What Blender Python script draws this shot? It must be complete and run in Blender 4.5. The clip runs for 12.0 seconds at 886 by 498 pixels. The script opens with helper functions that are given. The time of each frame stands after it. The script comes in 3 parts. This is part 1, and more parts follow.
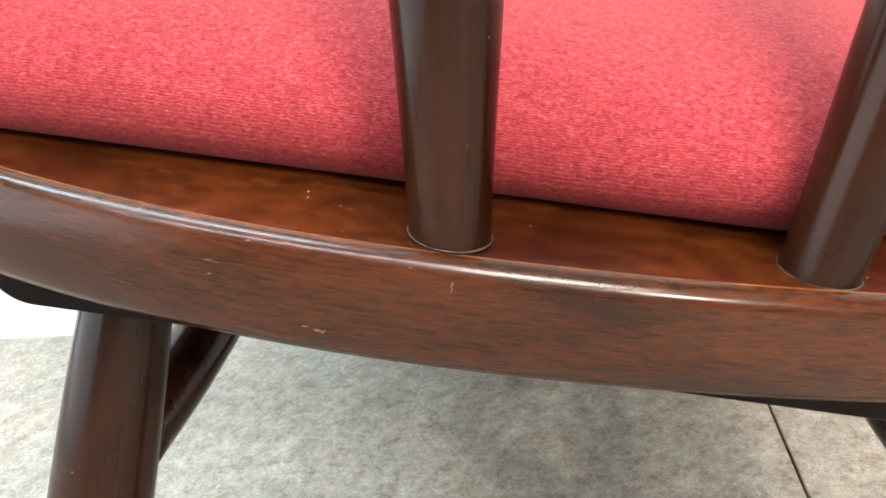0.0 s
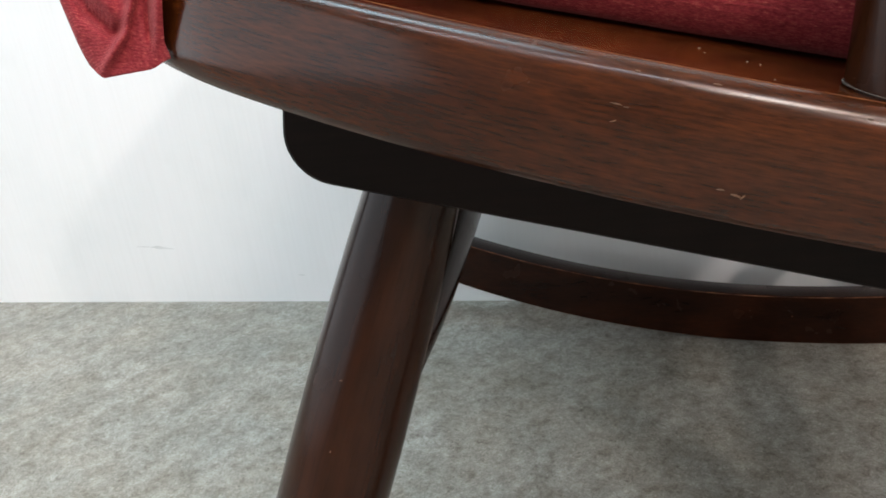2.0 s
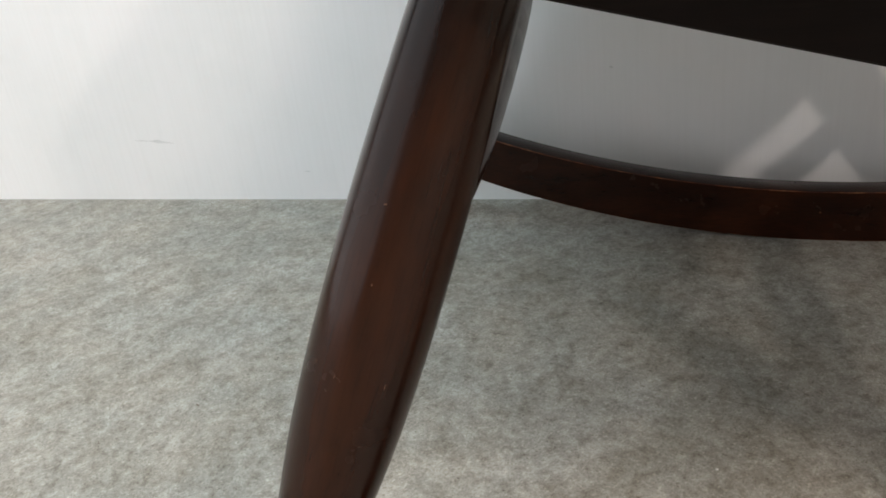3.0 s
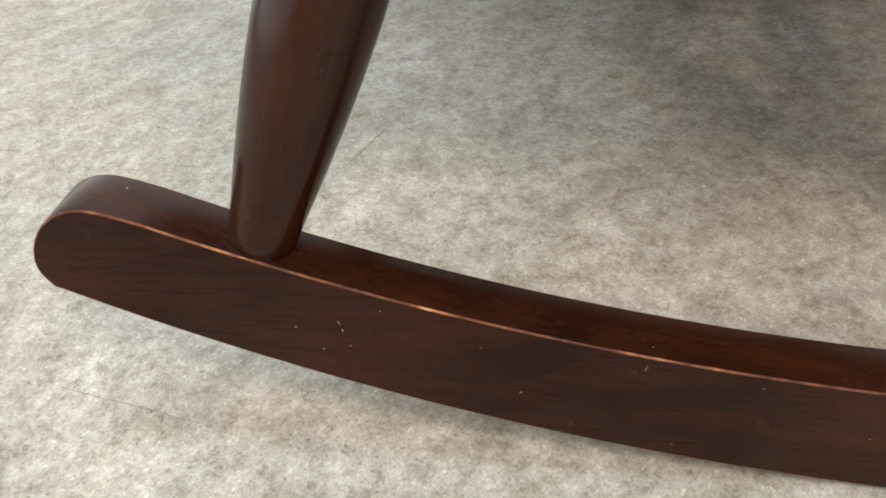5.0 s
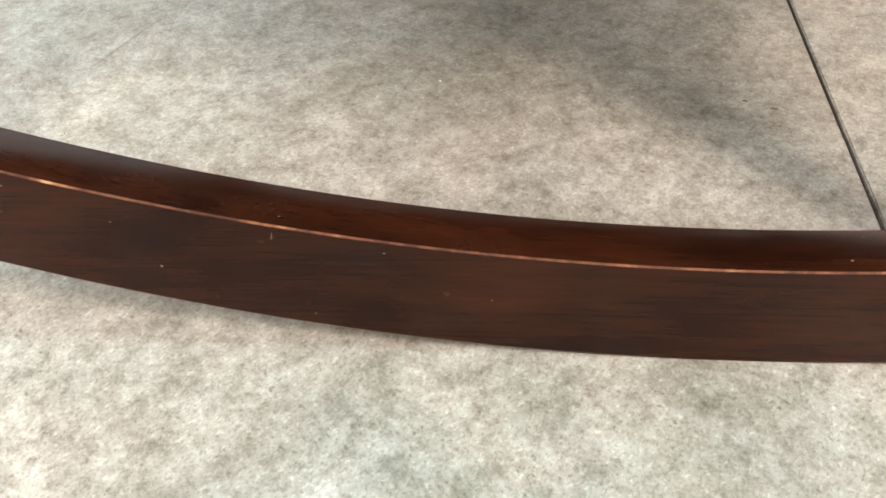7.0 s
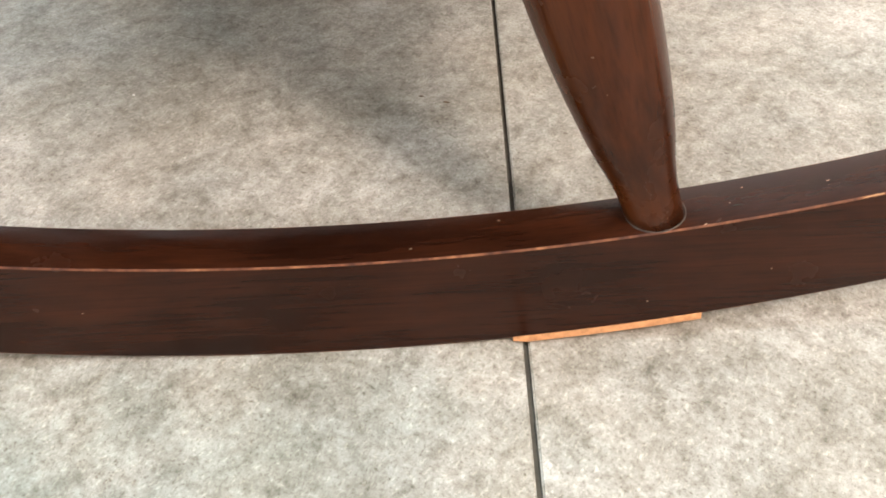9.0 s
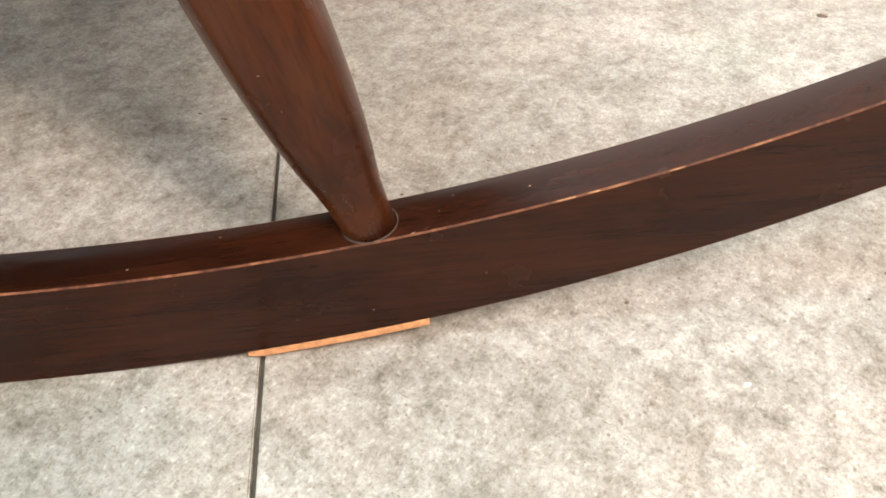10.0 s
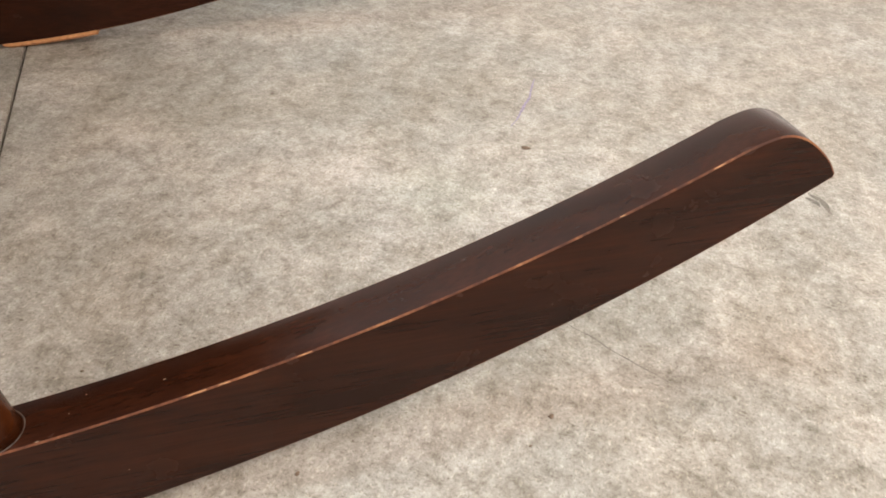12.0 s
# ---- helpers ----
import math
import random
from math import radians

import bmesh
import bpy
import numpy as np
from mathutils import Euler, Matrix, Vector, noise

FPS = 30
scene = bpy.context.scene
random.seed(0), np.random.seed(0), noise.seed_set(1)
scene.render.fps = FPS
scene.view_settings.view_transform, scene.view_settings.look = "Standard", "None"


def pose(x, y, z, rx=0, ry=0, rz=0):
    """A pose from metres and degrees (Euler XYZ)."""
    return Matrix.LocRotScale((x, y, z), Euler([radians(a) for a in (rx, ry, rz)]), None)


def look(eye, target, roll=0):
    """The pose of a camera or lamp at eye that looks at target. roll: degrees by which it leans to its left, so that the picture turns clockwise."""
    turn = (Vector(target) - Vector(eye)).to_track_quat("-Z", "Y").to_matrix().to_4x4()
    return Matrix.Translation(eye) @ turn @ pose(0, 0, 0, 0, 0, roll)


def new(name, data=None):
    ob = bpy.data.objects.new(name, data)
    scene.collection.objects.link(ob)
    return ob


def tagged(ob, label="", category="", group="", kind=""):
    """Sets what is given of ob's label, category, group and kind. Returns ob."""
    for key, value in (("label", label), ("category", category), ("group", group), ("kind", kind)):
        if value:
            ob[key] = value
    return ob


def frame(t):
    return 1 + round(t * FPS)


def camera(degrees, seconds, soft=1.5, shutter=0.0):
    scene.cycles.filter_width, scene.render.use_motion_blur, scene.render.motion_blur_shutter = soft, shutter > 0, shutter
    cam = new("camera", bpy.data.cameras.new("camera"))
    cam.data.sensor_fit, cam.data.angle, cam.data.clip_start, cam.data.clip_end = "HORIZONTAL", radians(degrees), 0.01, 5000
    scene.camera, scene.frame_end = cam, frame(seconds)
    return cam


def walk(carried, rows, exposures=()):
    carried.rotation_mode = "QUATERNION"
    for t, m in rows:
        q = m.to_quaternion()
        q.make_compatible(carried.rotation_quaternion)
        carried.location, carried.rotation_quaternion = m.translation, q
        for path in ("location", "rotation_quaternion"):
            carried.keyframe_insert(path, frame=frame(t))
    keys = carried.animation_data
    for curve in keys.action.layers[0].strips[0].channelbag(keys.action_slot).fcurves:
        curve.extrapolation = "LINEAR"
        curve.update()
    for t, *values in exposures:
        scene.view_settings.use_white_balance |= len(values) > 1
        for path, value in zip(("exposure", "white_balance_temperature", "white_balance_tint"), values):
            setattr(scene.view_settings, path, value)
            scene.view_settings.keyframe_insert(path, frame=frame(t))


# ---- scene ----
cam = camera(55.1, 12.0, soft=1.7)
# seconds, eye x y z, rotation x y z in degrees
ROWS = [
    (0.0, 0.0009, 0.0039, 0.4769, 66.02, 9.01, 4.19),
    (0.5, -0.0253, 0.0025, 0.4770, 66.68, 8.82, 5.82),
    (1.0, -0.0508, 0.0014, 0.4721, 67.35, 8.08, 7.67),
    (1.5, -0.0794, 0.0038, 0.4583, 68.00, 7.64, 8.74),
    (2.0, -0.1023, 0.0087, 0.4370, 67.88, 7.34, 9.00),
    (2.5, -0.1163, 0.0132, 0.4151, 66.21, 6.94, 8.93),
    (3.0, -0.1311, 0.0186, 0.3910, 63.22, 6.38, 8.90),
    (3.5, -0.1472, 0.0221, 0.3602, 59.99, 5.84, 9.10),
    (3.7, -0.1513, 0.0202, 0.3514, 58.61, 5.46, 9.18),
    (5.3, -0.1271, 0.0073, 0.3049, 50.44, 4.06, 8.19),
    (5.5, -0.1133, 0.0070, 0.3038, 49.95, 4.09, 7.68),
    (6.0, -0.0824, 0.0068, 0.2968, 48.98, 3.83, 6.42),
    (6.5, -0.0555, 0.0041, 0.2909, 48.21, 3.16, 5.47),
    (6.7, -0.0390, 0.0019, 0.2870, 47.70, 2.64, 4.97),
    (8.3, 0.0754, -0.0066, 0.2845, 46.19, 2.89, 1.10),
    (8.5, 0.0926, -0.0057, 0.2859, 46.36, 2.92, 0.30),
    (9.0, 0.1346, -0.0055, 0.2901, 46.57, 2.79, -1.51),
    (9.5, 0.1824, -0.0139, 0.2830, 46.46, 2.03, -3.92),
    (10.0, 0.2204, -0.0146, 0.2922, 46.97, 1.24, -6.94),
    (10.5, 0.2550, -0.0166, 0.3014, 47.96, 0.40, -9.71),
    (11.0, 0.2831, -0.0147, 0.3074, 48.90, -0.54, -12.27),
    (11.5, 0.3051, -0.0100, 0.3210, 50.33, -1.24, -14.75),
    (12.0, 0.3184, -0.0070, 0.3306, 51.91, -1.58, -16.70),
]
EXPOSURES = [
    (0.0, 0.37, 6500, 9),
    (0.5, 0.29, 6500, 9),
    (1.0, -0.03, 6400, 9),
    (1.5, -0.42, 6300, 9),
    (2.0, -0.68, 6250, 8),
    (2.5, -0.79, 6300, 8),
    (3.0, -0.83, 6450, 9),
    (3.7, -0.72, 6650, 10),
    (5.3, -0.18, 6720, 11),
    (6.0, -0.06, 6720, 10),
    (6.7, 0.13, 6700, 10),
    (8.3, 0.08, 6640, 11),
    (9.0, 0.11, 6620, 11),
    (10.0, 0.09, 6660, 12),
    (11.0, -0.17, 6760, 13),
    (12.0, -0.37, 6820, 14),
]
walk(cam, [(t, pose(*p)) for t, *p in ROWS], EXPOSURES)

# ---- light ----
world = bpy.data.worlds.new("room_air")
scene.world = world
world.use_nodes = True
world.node_tree.nodes["Background"].inputs[0].default_value = (0.75, 0.86, 1.0, 1)
world.node_tree.nodes["Background"].inputs[1].default_value = 0.012


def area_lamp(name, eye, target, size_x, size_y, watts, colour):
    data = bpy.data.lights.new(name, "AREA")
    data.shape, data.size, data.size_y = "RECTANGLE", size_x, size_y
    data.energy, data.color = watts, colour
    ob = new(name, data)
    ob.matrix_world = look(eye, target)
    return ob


# Unseen sources, added where the shadows, highlights and tints point; no fixtures built.
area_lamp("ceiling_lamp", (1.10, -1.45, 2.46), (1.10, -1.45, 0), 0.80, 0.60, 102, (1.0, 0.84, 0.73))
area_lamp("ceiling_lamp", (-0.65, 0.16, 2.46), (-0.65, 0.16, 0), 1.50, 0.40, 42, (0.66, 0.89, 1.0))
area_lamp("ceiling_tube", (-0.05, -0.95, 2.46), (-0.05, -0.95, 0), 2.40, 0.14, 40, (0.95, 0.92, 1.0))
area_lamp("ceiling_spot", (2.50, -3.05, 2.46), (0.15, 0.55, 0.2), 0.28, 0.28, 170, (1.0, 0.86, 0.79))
# No window is seen: lamp added for cool light and sheen from the left.
area_lamp("added_west_daylight", (-2.18, -0.95, 1.16), (-1.18, -1.046, 1.16), 3.5, 2.1, 62, (0.92, 0.96, 1.0))


# ---- materials ----
def nodes_of(name):
    m = bpy.data.materials.new(name)
    m.use_nodes = True
    n = m.node_tree.nodes
    return m, n, m.node_tree.links, n["Principled BSDF"]


def ramp(n, stops):
    r = n.new("ShaderNodeValToRGB")
    e = r.color_ramp.elements
    while len(e) < len(stops):
        e.new(0.5)
    for k, (p, c) in zip(e, stops):
        k.position, k.color = p, (*c, 1)
    return r


def noise_tex(n, l, coord, scale, detail=4, rough=0.55, stretch=(1, 1, 1), turn=(0, 0, 0), distortion=0.0):
    mp = n.new("ShaderNodeMapping")
    mp.vector_type = "TEXTURE"
    mp.inputs["Scale"].default_value = [1 / k for k in stretch]
    mp.inputs["Rotation"].default_value = [radians(a) for a in turn]
    t = n.new("ShaderNodeTexNoise")
    t.inputs["Scale"].default_value, t.inputs["Detail"].default_value = scale, detail
    t.inputs["Roughness"].default_value, t.inputs["Distortion"].default_value = rough, distortion
    l.new(coord, mp.inputs[0])
    l.new(mp.outputs[0], t.inputs["Vector"])
    return t.outputs["Fac"]


def mix(n, l, a, b, fac, how="MIX"):
    m = n.new("ShaderNodeMix")
    m.data_type, m.blend_type = "RGBA", how
    for socket, v in ((m.inputs["Factor"], fac), (m.inputs[6], a), (m.inputs[7], b)):
        if isinstance(v, (int, float)):
            socket.default_value = v
        elif isinstance(v, tuple):
            socket.default_value = (*v, 1)
        else:
            l.new(v, socket)
    return m.outputs[2]


def bump(n, l, height, strength, distance, bsdf):
    b = n.new("ShaderNodeBump")
    b.inputs["Strength"].default_value, b.inputs["Distance"].default_value = strength, distance
    l.new(height, b.inputs["Height"])
    l.new(b.outputs[0], bsdf.inputs["Normal"])


def wood(name, stretch, turn=(0, 0, 0), dark=(0.030, 0.0085, 0.0050), light=(0.105, 0.028, 0.0105), rough=0.32, gloss=0.27, fibre=480, figure=0.38, relief=0.10, crisp=0.20):
    """Dark red-brown stained wood under satin lacquer, with the grain along the axis that stretch makes long."""
    m, n, l, p = nodes_of(name)
    add = n.new("ShaderNodeVectorMath")
    l.new(n.new("ShaderNodeTexCoord").outputs["Object"], add.inputs[0])
    l.new(n.new("ShaderNodeObjectInfo").outputs["Random"], add.inputs[1])
    at = add.outputs[0]
    cloud = noise_tex(n, l, at, 34, 5, 0.6, tuple(0.28 + 0.72 * s for s in stretch), turn, 0.4)
    grain = noise_tex(n, l, at, fibre, 5, 0.65, stretch, turn, 0.05)
    pore = noise_tex(n, l, at, 900, 2, 0.5, stretch, turn)
    base = ramp(n, [(0.22, dark), (0.52, tuple((a + b) / 2 for a, b in zip(dark, light))), (0.82, light)])
    l.new(cloud, base.inputs[0])
    g = ramp(n, [(0.51 - crisp, (0.48, 0.46, 0.45)), (0.51, (1, 1, 1)), (0.51 + crisp, (1.65, 1.45, 1.28))])
    l.new(grain, g.inputs[0])
    c = mix(n, l, base.outputs[0], g.outputs[0], figure, "MULTIPLY")
    pr = ramp(n, [(0.36, (0.45, 0.45, 0.45)), (0.46, (1, 1, 1))])
    l.new(pore, pr.inputs[0])
    c = mix(n, l, c, pr.outputs[0], 0.32, "MULTIPLY")
    # pale nicks, few and small
    v = n.new("ShaderNodeTexVoronoi")
    v.inputs["Scale"].default_value = 42
    l.new(at, v.inputs["Vector"])
    nick = ramp(n, [(0.035, (1, 1, 1)), (0.055, (0, 0, 0))])
    l.new(v.outputs["Distance"], nick.inputs[0])
    gate = ramp(n, [(0.60, (0, 0, 0)), (0.64, (1, 1, 1))])
    l.new(noise_tex(n, l, at, 23, 1), gate.inputs[0])
    sel = mix(n, l, nick.outputs[0], gate.outputs[0], 1.0, "MULTIPLY")
    c = mix(n, l, c, (0.34, 0.17, 0.09), sel)
    l.new(c, p.inputs["Base Color"])
    rr = ramp(n, [(0.3, (rough - 0.04,) * 3), (0.75, (rough + 0.12,) * 3)])
    l.new(noise_tex(n, l, at, 30, 4), rr.inputs[0])
    l.new(rr.outputs[0], p.inputs["Roughness"])
    p.inputs["Specular IOR Level"].default_value = gloss
    bump(n, l, grain, relief, 0.0006, p)
    return m


WOOD_X = wood("stained_wood_lengthwise", (0.03, 1, 1), (37, 0, 0), (0.0046, 0.0016, 0.0010), (0.037, 0.0108, 0.0042), 0.19, 0.20, 560, 0.50, 0.03)
WOOD_SEAT = wood("stained_seat_wood", (0.10, 0.14, 1), (0, 15.5, -4), (0.0040, 0.0013, 0.0007), (0.080, 0.0200, 0.0038), 0.17, 0.38, 1150, 0.66, 0.02, 0.13)
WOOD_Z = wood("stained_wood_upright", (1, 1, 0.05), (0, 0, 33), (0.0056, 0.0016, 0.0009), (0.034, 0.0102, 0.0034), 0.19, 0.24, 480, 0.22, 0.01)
# Lit copy of WOOD_Z: the lamp light on the rear legs is painted in.
WOOD_REAR_LIT = wood("lit_stained_wood_upright", (1, 1, 0.05), (0, 0, 33), (0.0105, 0.0030, 0.0014), (0.098, 0.0265, 0.0062), 0.22, 0.23, 480, 0.24, 0.01)
# Near-black copy of the wood: shade beneath the seat put into its colour.
WOOD_SHADED = wood("shaded_bearer_wood", (0.03, 1, 1), (0, 0, 0), (0.0030, 0.0016, 0.0013), (0.0100, 0.0048, 0.0036), 0.45, 0.12)


def worn_edge(name, stops, scale):
    """Lacquer rubbed down to orange wood in short stretches along an arris."""
    m, n, l, p = nodes_of(name)
    at = n.new("ShaderNodeTexCoord").outputs["Object"]
    r = ramp(n, stops)
    l.new(noise_tex(n, l, at, scale, 6, 0.75, (1, 0.3, 0.3)), r.inputs[0])
    l.new(r.outputs[0], p.inputs["Base Color"])
    p.inputs["Roughness"].default_value = 0.5
    p.inputs["Specular IOR Level"].default_value = 0.2
    return m


WORN = worn_edge("worn_arris", [(0.42, (0.045, 0.014, 0.007)), (0.54, (0.13, 0.046, 0.020)), (0.65, (0.25, 0.110, 0.048)), (0.77, (0.50, 0.31, 0.155))], 46)
WORN_SEAT = worn_edge("worn_seat_arris", [(0.36, (0.060, 0.018, 0.006)), (0.52, (0.130, 0.044, 0.013)), (0.66, (0.20, 0.080, 0.026)), (0.80, (0.42, 0.24, 0.11))], 70)


def fabric():
    m, n, l, p = nodes_of("red_knit")
    at = n.new("ShaderNodeTexCoord").outputs["Object"]
    thread = noise_tex(n, l, at, 2100, 3, 0.65, (0.32, 1.0, 1.0), (0, 15.5, 0))
    wv = n.new("ShaderNodeTexWave")
    wv.bands_direction = "Z"
    wv.inputs["Scale"].default_value, wv.inputs["Distortion"].default_value = 380, 4.0
    wv.inputs["Detail"].default_value, wv.inputs["Detail Scale"].default_value = 3, 0.8
    # rows run level along the side and on over the top
    tilt = n.new("ShaderNodeMapping")
    tilt.vector_type, tilt.inputs["Rotation"].default_value = "TEXTURE", (0, radians(15.5), 0)
    over = n.new("ShaderNodeMapping")
    over.vector_type, over.inputs["Rotation"].default_value = "POINT", (radians(45), 0, 0)
    l.new(at, tilt.inputs[0])
    l.new(tilt.outputs[0], over.inputs[0])
    l.new(over.outputs[0], wv.inputs["Vector"])
    knit = wv.outputs["Fac"]
    fleck = noise_tex(n, l, at, 640, 4, 0.65, (0.62, 0.8, 1.0), (0, 15.5, 0))
    cloud = noise_tex(n, l, at, 16, 4)
    r = ramp(n, [(0.22, (0.155, 0.014, 0.021)), (0.46, (0.270, 0.029, 0.040)), (0.62, (0.345, 0.055, 0.058)), (0.82, (0.54, 0.195, 0.135))])
    l.new(thread, r.inputs[0])
    f = ramp(n, [(0.35, (0.72, 0.63, 0.67)), (0.52, (1, 1, 1)), (0.68, (1.15, 1.5, 1.3))])
    l.new(fleck, f.inputs[0])
    k = ramp(n, [(0.3, (0.86, 0.80, 0.82)), (0.7, (1.05, 1.05, 1.05))])
    l.new(cloud, k.inputs[0])
    c = mix(n, l, r.outputs[0], f.outputs[0], 0.95, "MULTIPLY")
    c = mix(n, l, c, k.outputs[0], 0.8, "MULTIPLY")
    kr = ramp(n, [(0.0, (0.80, 0.73, 0.75)), (0.55, (1.05, 1.08, 1.05))])
    l.new(knit, kr.inputs[0])
    c = mix(n, l, c, kr.outputs[0], 0.42, "MULTIPLY")
    l.new(c, p.inputs["Base Color"])
    p.inputs["Roughness"].default_value = 0.95
    p.inputs["Specular IOR Level"].default_value = 0.15
    p.inputs["Sheen Weight"].default_value, p.inputs["Sheen Roughness"].default_value = 0.18, 0.45
    p.inputs["Sheen Tint"].default_value = (1.0, 0.45, 0.42, 1)
    bump(n, l, mix(n, l, thread, knit, 0.38), 0.45, 0.0006, p)
    return m


FABRIC = fabric()


def stone_tile():
    m, n, l, p = nodes_of("mottled_grey_tile")
    at = n.new("ShaderNodeTexCoord").outputs["Object"]
    big = noise_tex(n, l, at, 5.5, 3, 0.5, (1, 1, 1), (0, 0, 20), 0.3)
    mid = noise_tex(n, l, at, 60, 5, 0.62, (1.0, 0.9, 1), (0, 0, -25), 0.2)
    fine = noise_tex(n, l, at, 190, 7, 0.78, (1, 0.85, 1), (0, 0, 30), 0.1)
    grit = noise_tex(n, l, at, 620, 4, 0.70, (1, 0.8, 1), (0, 0, -20))
    s = n.new("ShaderNodeMath")
    s.operation = "MULTIPLY_ADD"
    l.new(fine, s.inputs[0])
    s.inputs[1].default_value = 0.56
    h = n.new("ShaderNodeMath")
    h.operation = "MULTIPLY"
    l.new(mid, h.inputs[0])
    h.inputs[1].default_value = 0.44
    l.new(h.outputs[0], s.inputs[2])
    r = ramp(n, [(0.34, (0.132, 0.120, 0.096)), (0.43, (0.240, 0.225, 0.193)), (0.51, (0.330, 0.315, 0.281)), (0.575, (0.395, 0.384, 0.352)), (0.67, (0.48, 0.470, 0.442))])
    l.new(s.outputs[0], r.inputs[0])
    b = ramp(n, [(0.30, (0.84, 0.83, 0.81)), (0.50, (0.97, 0.97, 0.96)), (0.70, (1.08, 1.08, 1.09))])
    l.new(big, b.inputs[0])
    c = mix(n, l, r.outputs[0], b.outputs[0], 0.9, "MULTIPLY")
    worn = ramp(n, [(0.32, (0.84, 0.83, 0.81)), (0.50, (0.99, 0.99, 0.98)), (0.68, (1.16, 1.16, 1.17))])
    l.new(noise_tex(n, l, at, 19, 4, 0.58, (1, 0.8, 1), (0, 0, -40), 0.3), worn.inputs[0])
    c = mix(n, l, c, worn.outputs[0], 0.85, "MULTIPLY")
    # rubbed pale and dingy patches, the last three painting foreground shade: place, radius, tint
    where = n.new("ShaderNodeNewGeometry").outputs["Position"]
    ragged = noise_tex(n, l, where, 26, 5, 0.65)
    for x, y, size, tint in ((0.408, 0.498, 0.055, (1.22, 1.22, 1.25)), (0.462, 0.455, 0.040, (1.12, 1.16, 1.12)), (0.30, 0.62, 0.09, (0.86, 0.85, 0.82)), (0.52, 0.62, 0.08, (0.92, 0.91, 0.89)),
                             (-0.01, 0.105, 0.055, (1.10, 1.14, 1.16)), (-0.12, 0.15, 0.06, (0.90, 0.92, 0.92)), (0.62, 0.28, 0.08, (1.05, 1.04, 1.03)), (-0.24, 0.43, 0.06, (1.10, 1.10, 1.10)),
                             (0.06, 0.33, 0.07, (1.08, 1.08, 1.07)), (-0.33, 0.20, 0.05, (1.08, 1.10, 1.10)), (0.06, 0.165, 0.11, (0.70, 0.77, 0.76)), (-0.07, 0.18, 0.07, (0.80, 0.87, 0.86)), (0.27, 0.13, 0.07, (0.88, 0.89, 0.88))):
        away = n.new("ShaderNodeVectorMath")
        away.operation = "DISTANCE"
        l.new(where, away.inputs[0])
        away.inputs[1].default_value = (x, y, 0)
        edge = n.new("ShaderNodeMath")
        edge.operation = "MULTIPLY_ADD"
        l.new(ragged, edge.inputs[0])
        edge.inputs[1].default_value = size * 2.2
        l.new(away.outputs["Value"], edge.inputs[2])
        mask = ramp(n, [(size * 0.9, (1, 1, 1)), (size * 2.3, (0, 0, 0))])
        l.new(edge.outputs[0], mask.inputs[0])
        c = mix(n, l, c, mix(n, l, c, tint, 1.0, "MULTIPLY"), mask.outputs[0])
    hue = ramp(n, [(0.38, (1.03, 0.99, 0.92)), (0.62, (0.95, 1.0, 1.01))])
    l.new(noise_tex(n, l, at, 13, 3, 0.5, (1, 1, 1), (0, 0, 60)), hue.inputs[0])
    c = mix(n, l, c, hue.outputs[0], 0.4, "MULTIPLY")
    g = ramp(n, [(0.34, (0.62, 0.60, 0.56)), (0.46, (0.97, 0.97, 0.96)), (0.56, (1.0, 1.0, 1.0)), (0.68, (1.22, 1.22, 1.21))])
    l.new(grit, g.inputs[0])
    c = mix(n, l, c, g.outputs[0], 1.0, "MULTIPLY")
    # small pale flakes
    pf = ramp(n, [(0.59, (1, 1, 1)), (0.67, (1.36, 1.35, 1.33))])
    l.new(noise_tex(n, l, at, 520, 2, 0.5, (1, 0.5, 1), (0, 0, -35)), pf.inputs[0])
    c = mix(n, l, c, pf.outputs[0], 0.8, "MULTIPLY")
    # dark flecks in loose clusters
    fl = ramp(n, [(0.30, (0.58, 0.55, 0.50)), (0.37, (1, 1, 1))])
    l.new(noise_tex(n, l, at, 330, 2, 0.5, (1, 0.6, 1), (0, 0, 50)), fl.inputs[0])
    where = ramp(n, [(0.48, (0, 0, 0)), (0.60, (1, 1, 1))])
    l.new(noise_tex(n, l, at, 36, 2), where.inputs[0])
    c = mix(n, l, c, mix(n, l, c, fl.outputs[0], 1.0, "MULTIPLY"), where.outputs[0])
    l.new(c, p.inputs["Base Color"])
    q = ramp(n, [(0.3, (0.42,) * 3), (0.7, (0.60,) * 3)])
    l.new(mid, q.inputs[0])
    l.new(q.outputs[0], p.inputs["Roughness"])
    p.inputs["Specular IOR Level"].default_value = 0.35
    bump(n, l, fine, 0.12, 0.0006, p)
    return m


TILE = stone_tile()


def plain(name, colour, rough, spread=0.12, scale=30, height=0.0004):
    m, n, l, p = nodes_of(name)
    at = n.new("ShaderNodeTexCoord").outputs["Object"]
    f = noise_tex(n, l, at, scale, 5, 0.6)
    r = ramp(n, [(0.3, tuple(c * (1 - spread) for c in colour)), (0.7, tuple(min(1, c * (1 + spread)) for c in colour))])
    l.new(f, r.inputs[0])
    l.new(r.outputs[0], p.inputs["Base Color"])
    p.inputs["Roughness"].default_value = rough
    if height:
        bump(n, l, noise_tex(n, l, at, scale * 8, 3), 0.2, height, p)
    return m


GROUT = plain("dark_joint", (0.075, 0.068, 0.052), 0.9, 0.4, 120)


